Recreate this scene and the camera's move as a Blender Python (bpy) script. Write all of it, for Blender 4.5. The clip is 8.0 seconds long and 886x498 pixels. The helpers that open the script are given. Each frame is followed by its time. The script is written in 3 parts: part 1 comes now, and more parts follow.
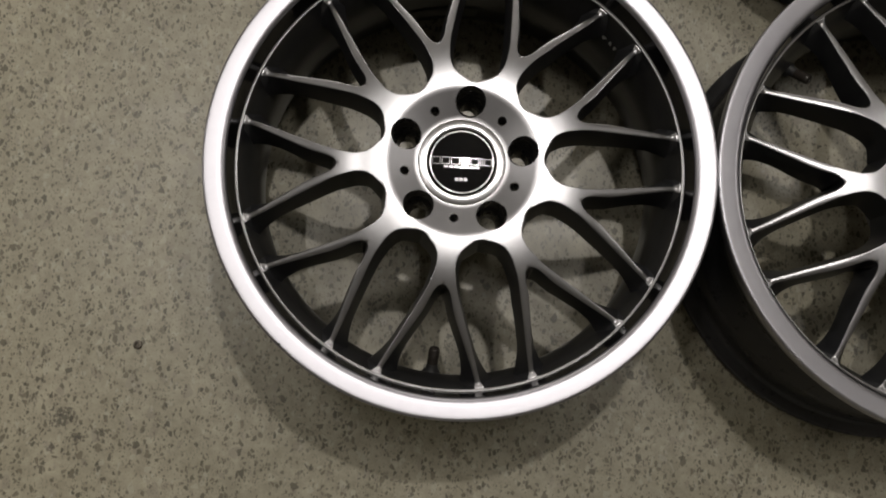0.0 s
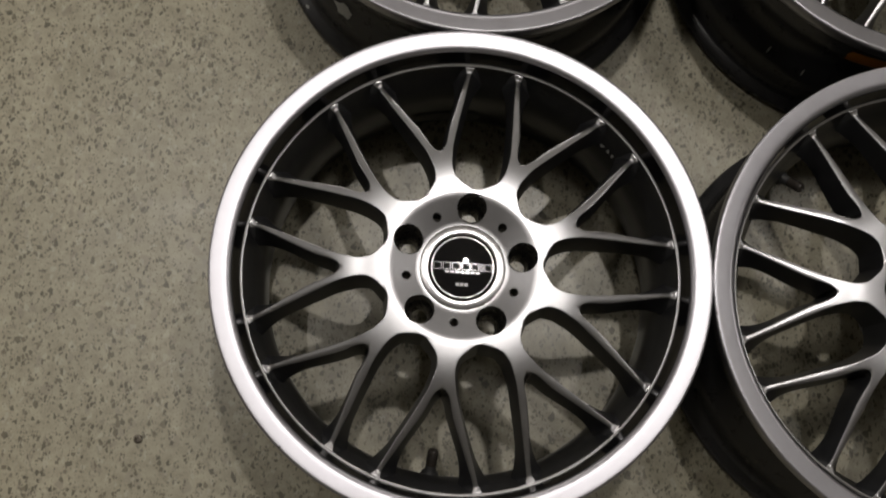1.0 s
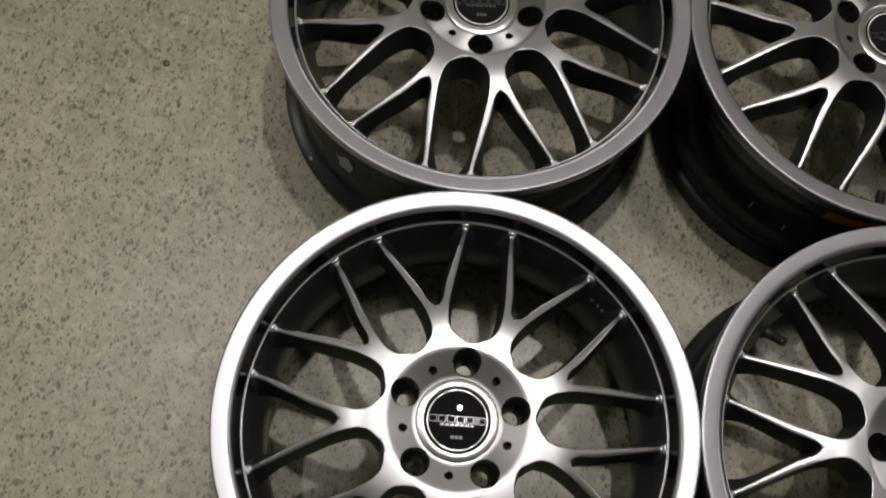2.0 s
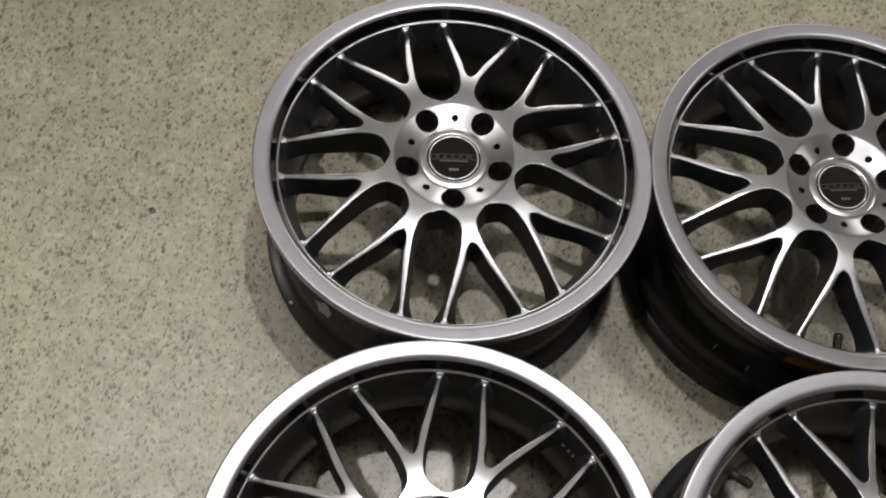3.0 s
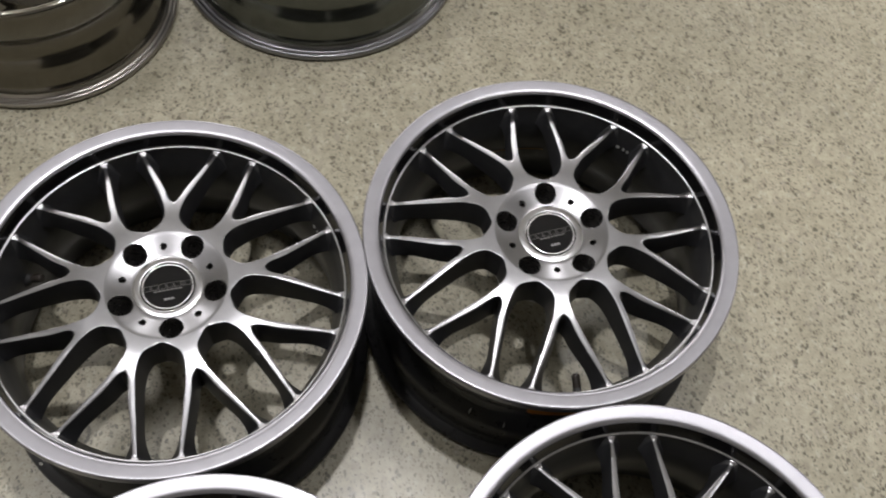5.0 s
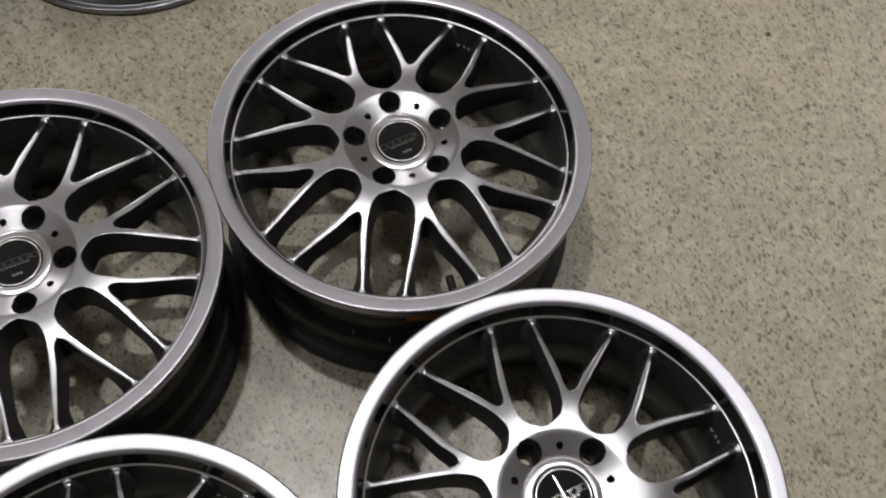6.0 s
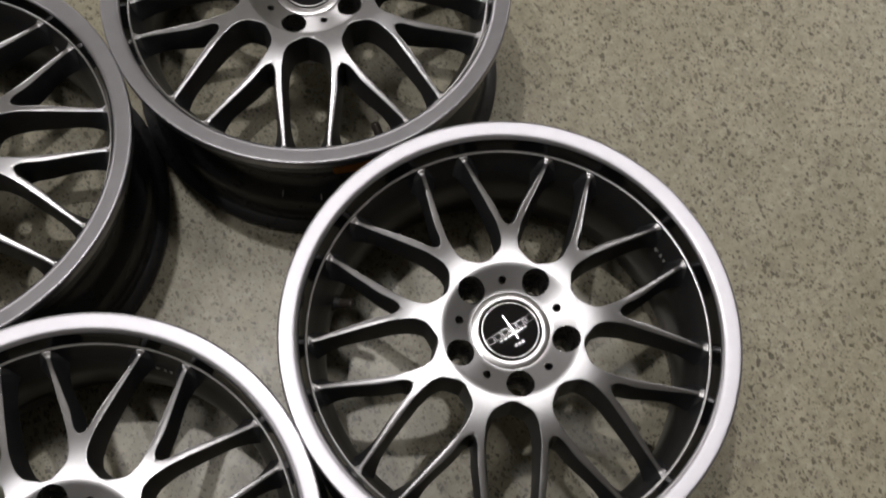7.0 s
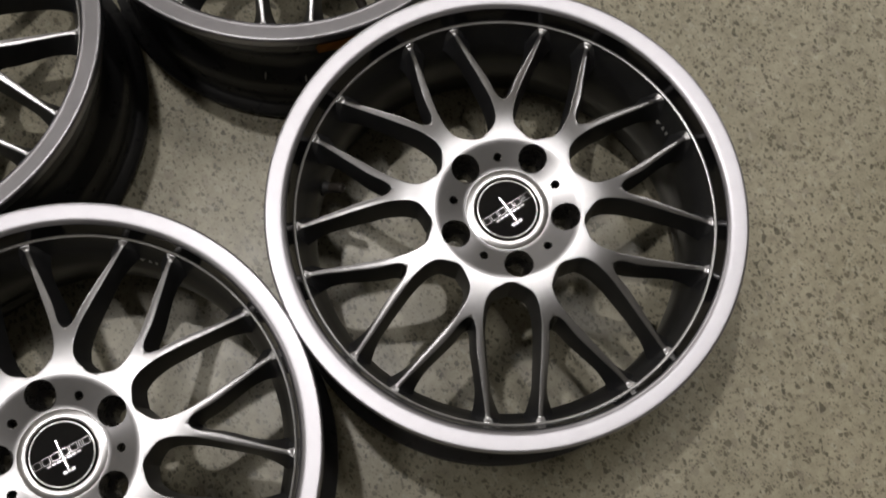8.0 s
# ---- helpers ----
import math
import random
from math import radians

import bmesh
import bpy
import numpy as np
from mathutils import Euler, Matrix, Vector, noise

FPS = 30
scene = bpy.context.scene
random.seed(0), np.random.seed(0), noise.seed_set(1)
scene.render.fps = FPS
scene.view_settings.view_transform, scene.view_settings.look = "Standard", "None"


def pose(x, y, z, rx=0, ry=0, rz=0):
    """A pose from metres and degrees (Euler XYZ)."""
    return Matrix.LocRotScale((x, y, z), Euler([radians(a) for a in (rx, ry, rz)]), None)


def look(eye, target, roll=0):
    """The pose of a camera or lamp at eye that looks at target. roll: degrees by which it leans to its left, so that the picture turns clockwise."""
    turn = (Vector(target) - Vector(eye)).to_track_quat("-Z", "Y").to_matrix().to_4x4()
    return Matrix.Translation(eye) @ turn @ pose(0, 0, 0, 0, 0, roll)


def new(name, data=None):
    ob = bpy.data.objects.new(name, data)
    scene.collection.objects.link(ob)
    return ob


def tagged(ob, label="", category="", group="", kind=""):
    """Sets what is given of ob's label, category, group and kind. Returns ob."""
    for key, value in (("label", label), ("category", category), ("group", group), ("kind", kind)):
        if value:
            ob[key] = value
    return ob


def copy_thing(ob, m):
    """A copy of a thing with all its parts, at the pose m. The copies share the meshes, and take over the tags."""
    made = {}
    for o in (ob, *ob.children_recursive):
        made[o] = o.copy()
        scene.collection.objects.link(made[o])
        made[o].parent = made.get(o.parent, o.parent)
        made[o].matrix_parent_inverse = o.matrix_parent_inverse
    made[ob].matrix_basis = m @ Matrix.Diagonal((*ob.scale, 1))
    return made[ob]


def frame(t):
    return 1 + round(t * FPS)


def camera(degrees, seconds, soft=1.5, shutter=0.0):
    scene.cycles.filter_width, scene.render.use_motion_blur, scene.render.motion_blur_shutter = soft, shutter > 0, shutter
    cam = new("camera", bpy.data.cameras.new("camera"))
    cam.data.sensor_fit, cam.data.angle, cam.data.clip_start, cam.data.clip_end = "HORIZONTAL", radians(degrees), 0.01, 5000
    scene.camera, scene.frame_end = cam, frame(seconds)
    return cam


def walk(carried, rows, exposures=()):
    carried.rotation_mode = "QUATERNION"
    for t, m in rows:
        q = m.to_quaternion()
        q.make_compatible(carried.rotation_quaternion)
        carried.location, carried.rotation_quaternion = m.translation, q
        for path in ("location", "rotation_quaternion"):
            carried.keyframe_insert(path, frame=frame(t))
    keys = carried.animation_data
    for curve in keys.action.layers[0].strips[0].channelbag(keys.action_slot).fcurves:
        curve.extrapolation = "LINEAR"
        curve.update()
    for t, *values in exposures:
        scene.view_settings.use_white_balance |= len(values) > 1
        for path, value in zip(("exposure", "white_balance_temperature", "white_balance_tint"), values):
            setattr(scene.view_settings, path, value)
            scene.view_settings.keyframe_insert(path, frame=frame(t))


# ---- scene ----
from mathutils import geometry

cam = camera(48.17, 8.0, soft=1.86, shutter=0.3)
PATH = [
    (0, (0.1111, 0.1898, 1.0703), (0.1465, 0.3483, 0.0836), 12.64),
    (0.5, (0.1102, 0.2052, 1.0796), (0.1462, 0.3880, 0.0971), 11.41),
    (1, (0.1071, 0.2222, 1.0940), (0.1443, 0.4450, 0.1198), 10.34),
    (1.5, (0.1025, 0.2385, 1.1155), (0.1416, 0.5130, 0.1548), 9.56),
    (2.8, (0.0990, 0.2775, 1.1840), (0.1517, 0.6865, 0.2730), 8.94),
    (3, (0.1045, 0.2825, 1.1964), (0.1620, 0.7091, 0.2938), 8.89),
    (3.5, (0.1314, 0.2968, 1.2230), (0.2066, 0.7554, 0.3375), 8.90),
    (4, (0.1815, 0.3095, 1.2399), (0.2831, 0.7824, 0.3647), 8.86),
    (4.5, (0.2413, 0.3158, 1.2479), (0.3802, 0.7898, 0.3784), 9.03),
    (5.8, (0.3546, 0.2530, 1.2166), (0.5810, 0.6724, 0.3375), 6.55),
    (6, (0.3637, 0.2429, 1.2092), (0.5969, 0.6426, 0.3227), 6.28),
    (6.5, (0.3807, 0.2194, 1.1826), (0.6164, 0.5598, 0.2724), 6.32),
    (7, (0.3856, 0.2025, 1.1516), (0.6056, 0.4916, 0.2199), 6.65),
    (7.5, (0.3862, 0.1962, 1.1264), (0.5816, 0.4412, 0.1768), 6.95),
    (8, (0.3881, 0.1942, 1.1047), (0.5604, 0.4010, 0.1416), 7.37),
]
EXPOSURES = [(0.0, -0.28, 6600, 11.5), (1.5, -0.20, 6580, 11.5), (3.0, 0.48, 6360, 12), (3.5, 0.74, 6290, 12.4), (4.5, 0.80, 6160, 13), (6.0, 0.34, 6180, 13), (6.5, 0.18, 6260, 13), (8.0, 0.02, 6490, 12)]
walk(cam, [(t, look(eye, target, roll)) for t, eye, target, roll in PATH], EXPOSURES)

# ---- world and light ----
world = bpy.data.worlds.new("workshop_air")
scene.world = world
world.use_nodes = True
world.node_tree.nodes["Background"].inputs[0].default_value = (0.05, 0.05, 0.055, 1)
world.node_tree.nodes["Background"].inputs[1].default_value = 0.3
NEAR_WATTS, NORTH_FILL_WATTS, SIDE_FILL_WATTS, PENDANT_WATTS = 70.0, 350.0, 155.0, 29.0
CEILING, PENDANT = 7.2, 3.4


# ---- materials ----
def material(name):
    m = bpy.data.materials.new(name)
    m.use_nodes = True
    t = m.node_tree
    return m, t, t.nodes["Principled BSDF"]


def node(t, kind, **inputs):
    n = t.nodes.new(kind)
    for key, value in inputs.items():
        n.inputs[key.replace("_", " ")].default_value = value
    return n


def ramp(t, source, stops):
    n = t.nodes.new("ShaderNodeValToRGB")
    e = n.color_ramp.elements
    while len(e) < len(stops):
        e.new(0.5)
    for k, (at, c) in enumerate(stops):
        e[k].position = at
        e[k].color = (*c, 1) if len(c) == 3 else c
    t.links.new(source, n.inputs[0])
    return n


def mix(t, a, b, factor, kind="MIX"):
    n = t.nodes.new("ShaderNodeMix")
    n.data_type, n.blend_type = "RGBA", kind
    for value, key in ((factor, 0), (a, 6), (b, 7)):
        if isinstance(value, bpy.types.NodeSocket):
            t.links.new(value, n.inputs[key])
        else:
            n.inputs[key].default_value = value
    return n.outputs[2]


def bump(t, height, strength, distance, target):
    n = node(t, "ShaderNodeBump", Strength=strength, Distance=distance)
    t.links.new(height, n.inputs["Height"])
    t.links.new(n.outputs[0], target.inputs["Normal"])


def turned_metal(name, color, rough, aniso, streak=0.05):
    """Metal cut on a lathe: fine grooves run round the wheel's axis."""
    m, t, p = material(name)
    p.inputs["Metallic"].default_value = 1.0
    co = t.nodes.new("ShaderNodeTexCoord")
    flat = t.nodes.new("ShaderNodeVectorMath")
    flat.operation = "MULTIPLY"
    flat.inputs[1].default_value = (1, 1, 0)
    t.links.new(co.outputs["Object"], flat.inputs[0])
    length = t.nodes.new("ShaderNodeVectorMath")
    length.operation = "LENGTH"
    t.links.new(flat.outputs[0], length.inputs[0])
    rings = node(t, "ShaderNodeTexNoise", Scale=2600.0, Detail=3.0)
    rings.noise_dimensions = "1D"
    t.links.new(length.outputs["Value"], rings.inputs["W"])
    cloud = node(t, "ShaderNodeTexNoise", Scale=38.0, Detail=5.0, Roughness=0.65)
    t.links.new(co.outputs["Object"], cloud.inputs["Vector"])
    base = mix(t, (*[c * (1 - streak) for c in color], 1), (*[min(1, c * (1 + streak)) for c in color], 1), rings.outputs[0])
    worn = ramp(t, cloud.outputs[0], [(0.35, (0.92, 0.92, 0.92)), (0.65, (1, 1, 1))])
    base = mix(t, base, worn.outputs[0], 1.0, "MULTIPLY")
    t.links.new(base, p.inputs["Base Color"])
    r = t.nodes.new("ShaderNodeMapRange")
    r.inputs[3].default_value, r.inputs[4].default_value = rough * 0.96, rough * 1.05
    t.links.new(cloud.outputs[0], r.inputs[0])
    t.links.new(r.outputs[0], p.inputs["Roughness"])
    if aniso:
        turn = t.nodes.new("ShaderNodeVectorTransform")
        turn.vector_type, turn.convert_from, turn.convert_to = "VECTOR", "OBJECT", "WORLD"
        t.links.new(flat.outputs[0], turn.inputs[0])
        unit = t.nodes.new("ShaderNodeVectorMath")
        unit.operation = "NORMALIZE"
        t.links.new(turn.outputs[0], unit.inputs[0])
        t.links.new(unit.outputs[0], p.inputs["Tangent"])
        p.inputs["Anisotropic"].default_value = aniso
    return m


def paint(name, color, rough, metallic=0.0, coat=0.0, dust=0.0, scale=60.0, gloss=0.5):
    m, t, p = material(name)
    co = t.nodes.new("ShaderNodeTexCoord")
    fine = node(t, "ShaderNodeTexNoise", Scale=scale, Detail=6.0, Roughness=0.7)
    t.links.new(co.outputs["Object"], fine.inputs["Vector"])
    grey = [c + dust for c in color]
    base = ramp(t, fine.outputs[0], [(0.42, color), (0.75, grey)])
    t.links.new(base.outputs[0], p.inputs["Base Color"])
    r = t.nodes.new("ShaderNodeMapRange")
    r.inputs[3].default_value, r.inputs[4].default_value = rough * 0.8, rough * 1.25
    t.links.new(fine.outputs[0], r.inputs[0])
    t.links.new(r.outputs[0], p.inputs["Roughness"])
    p.inputs["Metallic"].default_value = metallic
    p.inputs["Specular IOR Level"].default_value = gloss
    p.inputs["Coat Weight"].default_value = coat
    p.inputs["Coat Roughness"].default_value = 0.08
    return m


STAINS = [(-0.251, 0.182, 0.020, (0.055, 0.05, 0.038), 0.75), (-0.236, 0.160, 0.010, (0.05, 0.045, 0.035), 0.8), (-0.262, 0.150, 0.008, (0.06, 0.05, 0.04), 0.7),
          (-0.078, 1.136, 0.012, (0.06, 0.055, 0.045), 0.8), (-0.062, 1.150, 0.008, (0.06, 0.055, 0.045), 0.8), (-0.153, 1.340, 0.006, (0.22, 0.12, 0.05), 0.7), (-0.068, 0.781, 0.016, (0.07, 0.065, 0.05), 0.5), (-0.134, 0.719, 0.02, (0.08, 0.075, 0.055), 0.4)]


def terrazzo():
    m, t, p = material("terrazzo_concrete")
    co = t.nodes.new("ShaderNodeTexCoord")

    def noise(scale, detail=4.0, rough=0.6):
        n = node(t, "ShaderNodeTexNoise", Scale=scale, Detail=detail, Roughness=rough)
        t.links.new(co.outputs["Object"], n.inputs["Vector"])
        return n

    # slightly warped coordinates give the broken stones their uneven outlines
    warp = noise(420.0, 2.0)
    off = t.nodes.new("ShaderNodeVectorMath")
    off.operation = "SCALE"
    off.inputs["Scale"].default_value = 0.0022
    t.links.new(warp.outputs["Color"], off.inputs[0])
    moved = t.nodes.new("ShaderNodeVectorMath")
    moved.operation = "ADD"
    t.links.new(co.outputs["Object"], moved.inputs[0])
    t.links.new(off.outputs[0], moved.inputs[1])

    def chips(scale, share, amount, soft=0.035, turn=0.0):
        """Crushed stones: a share of the cells of a Voronoi pattern, each cut back from its borders by a random width."""
        place = node(t, "ShaderNodeMapping")
        place.inputs["Rotation"].default_value = (0, 0, turn)
        place.inputs["Scale"].default_value = (1.0, 0.72, 1.0)
        t.links.new(moved.outputs[0], place.inputs["Vector"])
        cells = node(t, "ShaderNodeTexVoronoi", Scale=scale, Randomness=1.0)
        rims = node(t, "ShaderNodeTexVoronoi", Scale=scale, Randomness=1.0)
        rims.feature = "DISTANCE_TO_EDGE"
        for v in (cells, rims):
            v.voronoi_dimensions = "2D"
            t.links.new(place.outputs[0], v.inputs["Vector"])
        sep = t.nodes.new("ShaderNodeSeparateColor")
        t.links.new(cells.outputs["Color"], sep.inputs[0])
        cut = t.nodes.new("ShaderNodeMapRange")
        cut.inputs[1].default_value, cut.inputs[2].default_value = 0.0, share
        cut.inputs[3].default_value, cut.inputs[4].default_value = 0.04, 0.34
        t.links.new(sep.outputs[0], cut.inputs[0])
        inside = t.nodes.new("ShaderNodeMath")
        inside.operation = "SUBTRACT"
        t.links.new(rims.outputs["Distance"], inside.inputs[0])
        t.links.new(cut.outputs[0], inside.inputs[1])
        edge = t.nodes.new("ShaderNodeMapRange")
        edge.inputs[1].default_value, edge.inputs[2].default_value = -soft, soft
        t.links.new(inside.outputs[0], edge.inputs[0])
        chosen = t.nodes.new("ShaderNodeMath")
        chosen.operation = "LESS_THAN"
        chosen.inputs[1].default_value = share
        t.links.new(sep.outputs[0], chosen.inputs[0])
        both = t.nodes.new("ShaderNodeMath")
        both.operation = "MULTIPLY"
        t.links.new(edge.outputs[0], both.inputs[0])
        t.links.new(chosen.outputs[0], both.inputs[1])
        strength = t.nodes.new("ShaderNodeMath")
        strength.operation = "MULTIPLY"
        strength.inputs[1].default_value = amount
        t.links.new(both.outputs[0], strength.inputs[0])
        return strength.outputs[0], sep

    ragged = noise(240.0, 4.0, 0.75)
    big = noise(1.7, 5.0)
    mid = noise(16.0, 6.0, 0.65)
    blotch = noise(75.0, 3.0, 0.6)
    fine = noise(420.0, 4.0, 0.7)
    base = ramp(t, mid.outputs[0], [(0.3, (0.322, 0.301, 0.226)), (0.7, (0.397, 0.370, 0.283))]).outputs[0]
    tone = ramp(t, big.outputs[0], [(0.3, (0.88, 0.89, 0.89)), (0.7, (1.05, 1.04, 1.02))]).outputs[0]
    base = mix(t, base, tone, 1.0, "MULTIPLY")
    cloud = ramp(t, blotch.outputs[0], [(0.3, (0.84, 0.83, 0.82)), (0.7, (1.12, 1.12, 1.12))]).outputs[0]
    base = mix(t, base, cloud, 1.0, "MULTIPLY")
    grain = ramp(t, fine.outputs[0], [(0.3, (0.80, 0.79, 0.77)), (0.7, (1.14, 1.14, 1.14))]).outputs[0]
    base = mix(t, base, grain, 0.5, "MULTIPLY")
    # scale, share of cells, strength, turn, darkest and lightest stone
    for scale, share, amount, turn, low, high in (
            (105.0, 0.16, 0.35, 0.4, (0.17, 0.145, 0.12), (0.26, 0.235, 0.20)),
            (150.0, 0.14, 0.35, 2.1, (0.43, 0.42, 0.35), (0.50, 0.48, 0.39)),
            (165.0, 0.060, 0.80, 0.9, (0.060, 0.055, 0.038), (0.17, 0.150, 0.105)),
            (235.0, 0.17, 0.80, 2.7, (0.050, 0.046, 0.031), (0.15, 0.135, 0.095)),
            (350.0, 0.22, 0.66, 0.2, (0.048, 0.045, 0.032), (0.14, 0.130, 0.095)),
            (560.0, 0.20, 0.36, 1.5, (0.050, 0.048, 0.036), (0.13, 0.120, 0.090))):
        mask, sep = chips(scale, share, amount, turn=turn)
        shade = ramp(t, sep.outputs[1], [(0.0, low), (1.0, high)]).outputs[0]
        base = mix(t, base, shade, mask)
    # oil stains with ragged outlines
    for x, y, size, color, amount in STAINS:
        away = t.nodes.new("ShaderNodeVectorMath")
        away.operation = "DISTANCE"
        away.inputs[1].default_value = (x, y, 0)
        t.links.new(co.outputs["Object"], away.inputs[0])
        rag = t.nodes.new("ShaderNodeMath")
        rag.operation = "MULTIPLY_ADD"
        rag.inputs[1].default_value = size * 4.0
        t.links.new(ragged.outputs[0], rag.inputs[0])
        t.links.new(away.outputs["Value"], rag.inputs[2])
        mask = t.nodes.new("ShaderNodeMapRange")
        mask.inputs[1].default_value, mask.inputs[2].default_value = size * 2.55, size * 2.3
        mask.inputs[4].default_value = amount
        t.links.new(rag.outputs[0], mask.inputs[0])
        base = mix(t, base, (*color, 1), mask.outputs[0])
    t.links.new(base, p.inputs["Base Color"])
    r = ramp(t, mid.outputs[0], [(0.3, (0.27, 0.27, 0.27)), (0.7, (0.42, 0.42, 0.42))])
    t.links.new(r.outputs[0], p.inputs["Roughness"])
    p.inputs["Specular IOR Level"].default_value = 0.5
    bump(t, fine.outputs[0], 0.25, 0.00015, p)
    return m


FLOOR = terrazzo()
LIP = turned_metal("brushed_silver_lip", (0.315, 0.311, 0.336), 0.345, 0.15)
FACE = turned_metal("machined_silver_face", (0.325, 0.324, 0.338), 0.29, 0.15)
HUBFACE = turned_metal("machined_hub_face", (0.25, 0.248, 0.258), 0.29, 0.5)
SATIN = turned_metal("satin_silver_ring", (0.36, 0.36, 0.37), 0.31, 0.0)
TRIM = turned_metal("polished_trim_ring", (0.42, 0.42, 0.43), 0.24, 0.0)
STEP = paint("polished_black_step", (0.045, 0.044, 0.047), 0.14, metallic=0.9, coat=0.4, dust=0.01)
BLACK = paint("gloss_black_paint", (0.021, 0.0208, 0.0222), 0.28, metallic=0.0, dust=0.005, gloss=0.3)
BORE = paint("bare_dark_bore", (0.16, 0.155, 0.15), 0.27, metallic=0.9, dust=0.05, scale=140.0)
CAP = paint("black_cap_lacquer", (0.006, 0.006, 0.007), 0.015)
EMBLEM = turned_metal("bright_emblem_metal", (0.36, 0.36, 0.37), 0.20, 0.0, 0.0)
CHROME = turned_metal("chrome", (0.72, 0.72, 0.73), 0.24, 0.0, 0.0)
LINING = paint("dusty_black_lining", (0.016, 0.0162, 0.0175), 0.34, metallic=0.0, dust=0.008, gloss=0.3)
RUBBER = paint("black_rubber", (0.018, 0.018, 0.018), 0.55, dust=0.02, scale=200.0)
VALVE = paint("brown_black_plastic", (0.03, 0.025, 0.021), 0.2, dust=0.02, scale=300.0)
TAPE = paint("orange_tape", (0.80, 0.33, 0.035), 0.5, dust=0.03)
BRONZE = turned_metal("bronze_grey_flange", (0.40, 0.38, 0.36), 0.30, 0.2)
GREENGREY = paint("green_grey_lacquer", (0.105, 0.112, 0.10), 0.18, metallic=0.85, coat=0.3, dust=0.02)
STEELGREY = turned_metal("steel_grey_flange", (0.30, 0.30, 0.32), 0.32, 0.2)
OLIVE = paint("olive_brown_lacquer", (0.125, 0.115, 0.092), 0.16, metallic=0.85, coat=0.3, dust=0.02)
WALL = paint("white_wall_paint", (0.66, 0.65, 0.63), 0.7, dust=0.04, scale=3.0)
ROOF = paint("pale_ceiling_paint", (0.44, 0.435, 0.42), 0.8, dust=0.04, scale=3.0)
HOUSING = paint("white_enamel", (0.7, 0.7, 0.68), 0.4, dust=0.02)
CRACKED = paint("dirty_crack", (0.16, 0.14, 0.11), 0.8, dust=0.08, scale=500.0)
GRIT = paint("dark_grit", (0.06, 0.05, 0.04), 0.7, dust=0.06, scale=400.0)
RUST = paint("rusty_steel", (0.10, 0.085, 0.065), 0.45, metallic=0.6, dust=0.08, scale=500.0)
LEAD = paint("dull_lead_weight", (0.105, 0.105, 0.095), 0.5, metallic=0.3, dust=0.03, scale=160.0)
GLUE = paint("brown_adhesive", (0.34, 0.19, 0.06), 0.6, dust=0.05, scale=300.0)
PALE = paint("pale_adhesive", (0.30, 0.30, 0.27), 0.45, dust=0.06, scale=300.0)
SCUFF = paint("scuffed_bare_alloy", (0.55, 0.55, 0.53), 0.4, metallic=0.2, dust=0.1, scale=300.0)

GLOW, _t, _p = material("lamp_diffuser")
_p.inputs["Base Color"].default_value = (0.8, 0.8, 0.8, 1)
_p.inputs["Emission Color"].default_value = (1.0, 0.965, 0.90, 1)
_p.inputs["Emission Strength"].default_value = 4.0


# ---- mesh helpers ----
def mesh_object(name, bm, materials, smooth=True, angle=40.0):
    data = bpy.data.meshes.new(name)
    bmesh.ops.recalc_face_normals(bm, faces=bm.faces[:])
    for e in bm.edges:
        if len(e.link_faces) == 2:
            e.smooth = e.calc_face_angle(0.0) < radians(angle)
    for f in bm.faces:
        f.smooth = smooth
    bm.to_mesh(data)
    bm.free()
    for m in materials if isinstance(materials, (list, tuple)) else (materials,):
        data.materials.append(m)
    return new(name, data)


def part(name, bm, materials, parent, label="", at=None, **kw):
    ob = mesh_object(name, bm, materials, **kw)
    ob.parent = parent
    if at is not None:
        ob.matrix_basis = at
    return tagged(ob, label=label)


def lathe(bm, profile, steps=128, slots=None, closed=True):
    """Turns a profile of (radius, height) round z."""
    rings = []
    for r, z in profile:
        rings.append([bm.verts.new((r * math.cos(2 * math.pi * k / steps), r * math.sin(2 * math.pi * k / steps), z)) for k in range(steps)])
    n = len(rings)
    for i in range(n if closed else n - 1):
        a, b = rings[i], rings[(i + 1) % n]
        for k in range(steps):
            f = bm.faces.new((a[k], a[(k + 1) % steps], b[(k + 1) % steps], b[k]))
            if slots:
                f.material_index = slots[i]
    return rings


def box(bm, sx, sy, sz, at=(0, 0, 0), bevel=0.0):
    got = bmesh.ops.create_cube(bm, size=1.0, matrix=Matrix.Translation(at) @ Matrix.Diagonal((sx, sy, sz, 1)))
    if bevel:
        edges = list({e for v in got["verts"] for e in v.link_edges})
        bmesh.ops.bevel(bm, geom=edges, offset=bevel, segments=2, affect="EDGES")


# ---- the room ----
bm = bmesh.new()
bmesh.ops.create_grid(bm, x_segments=4, y_segments=4, size=12.0, matrix=Matrix.Translation((0.4, 5.0, 0)))
floor = tagged(mesh_object("floor", bm, FLOOR), "worn grey-beige terrazzo concrete floor with dark chips", "floor", kind="structure")
for name, cx, cy, sx, sy in (("wall_north", 0.4, 17.1, 24.2, 0.2), ("wall_south", 0.4, -7.1, 24.2, 0.2), ("wall_east", 12.5, 5.0, 0.2, 24.0), ("wall_west", -11.7, 5.0, 0.2, 24.0)):
    bm = bmesh.new()
    box(bm, sx, sy, CEILING + 0.3, (cx, cy, (CEILING + 0.3) / 2 - 0.004))
    tagged(mesh_object(name, bm, WALL), "plain white painted workshop wall", "wall", kind="structure")
bm = bmesh.new()
box(bm, 24.4, 24.4, 0.15, (0.4, 5.0, CEILING + 0.375))
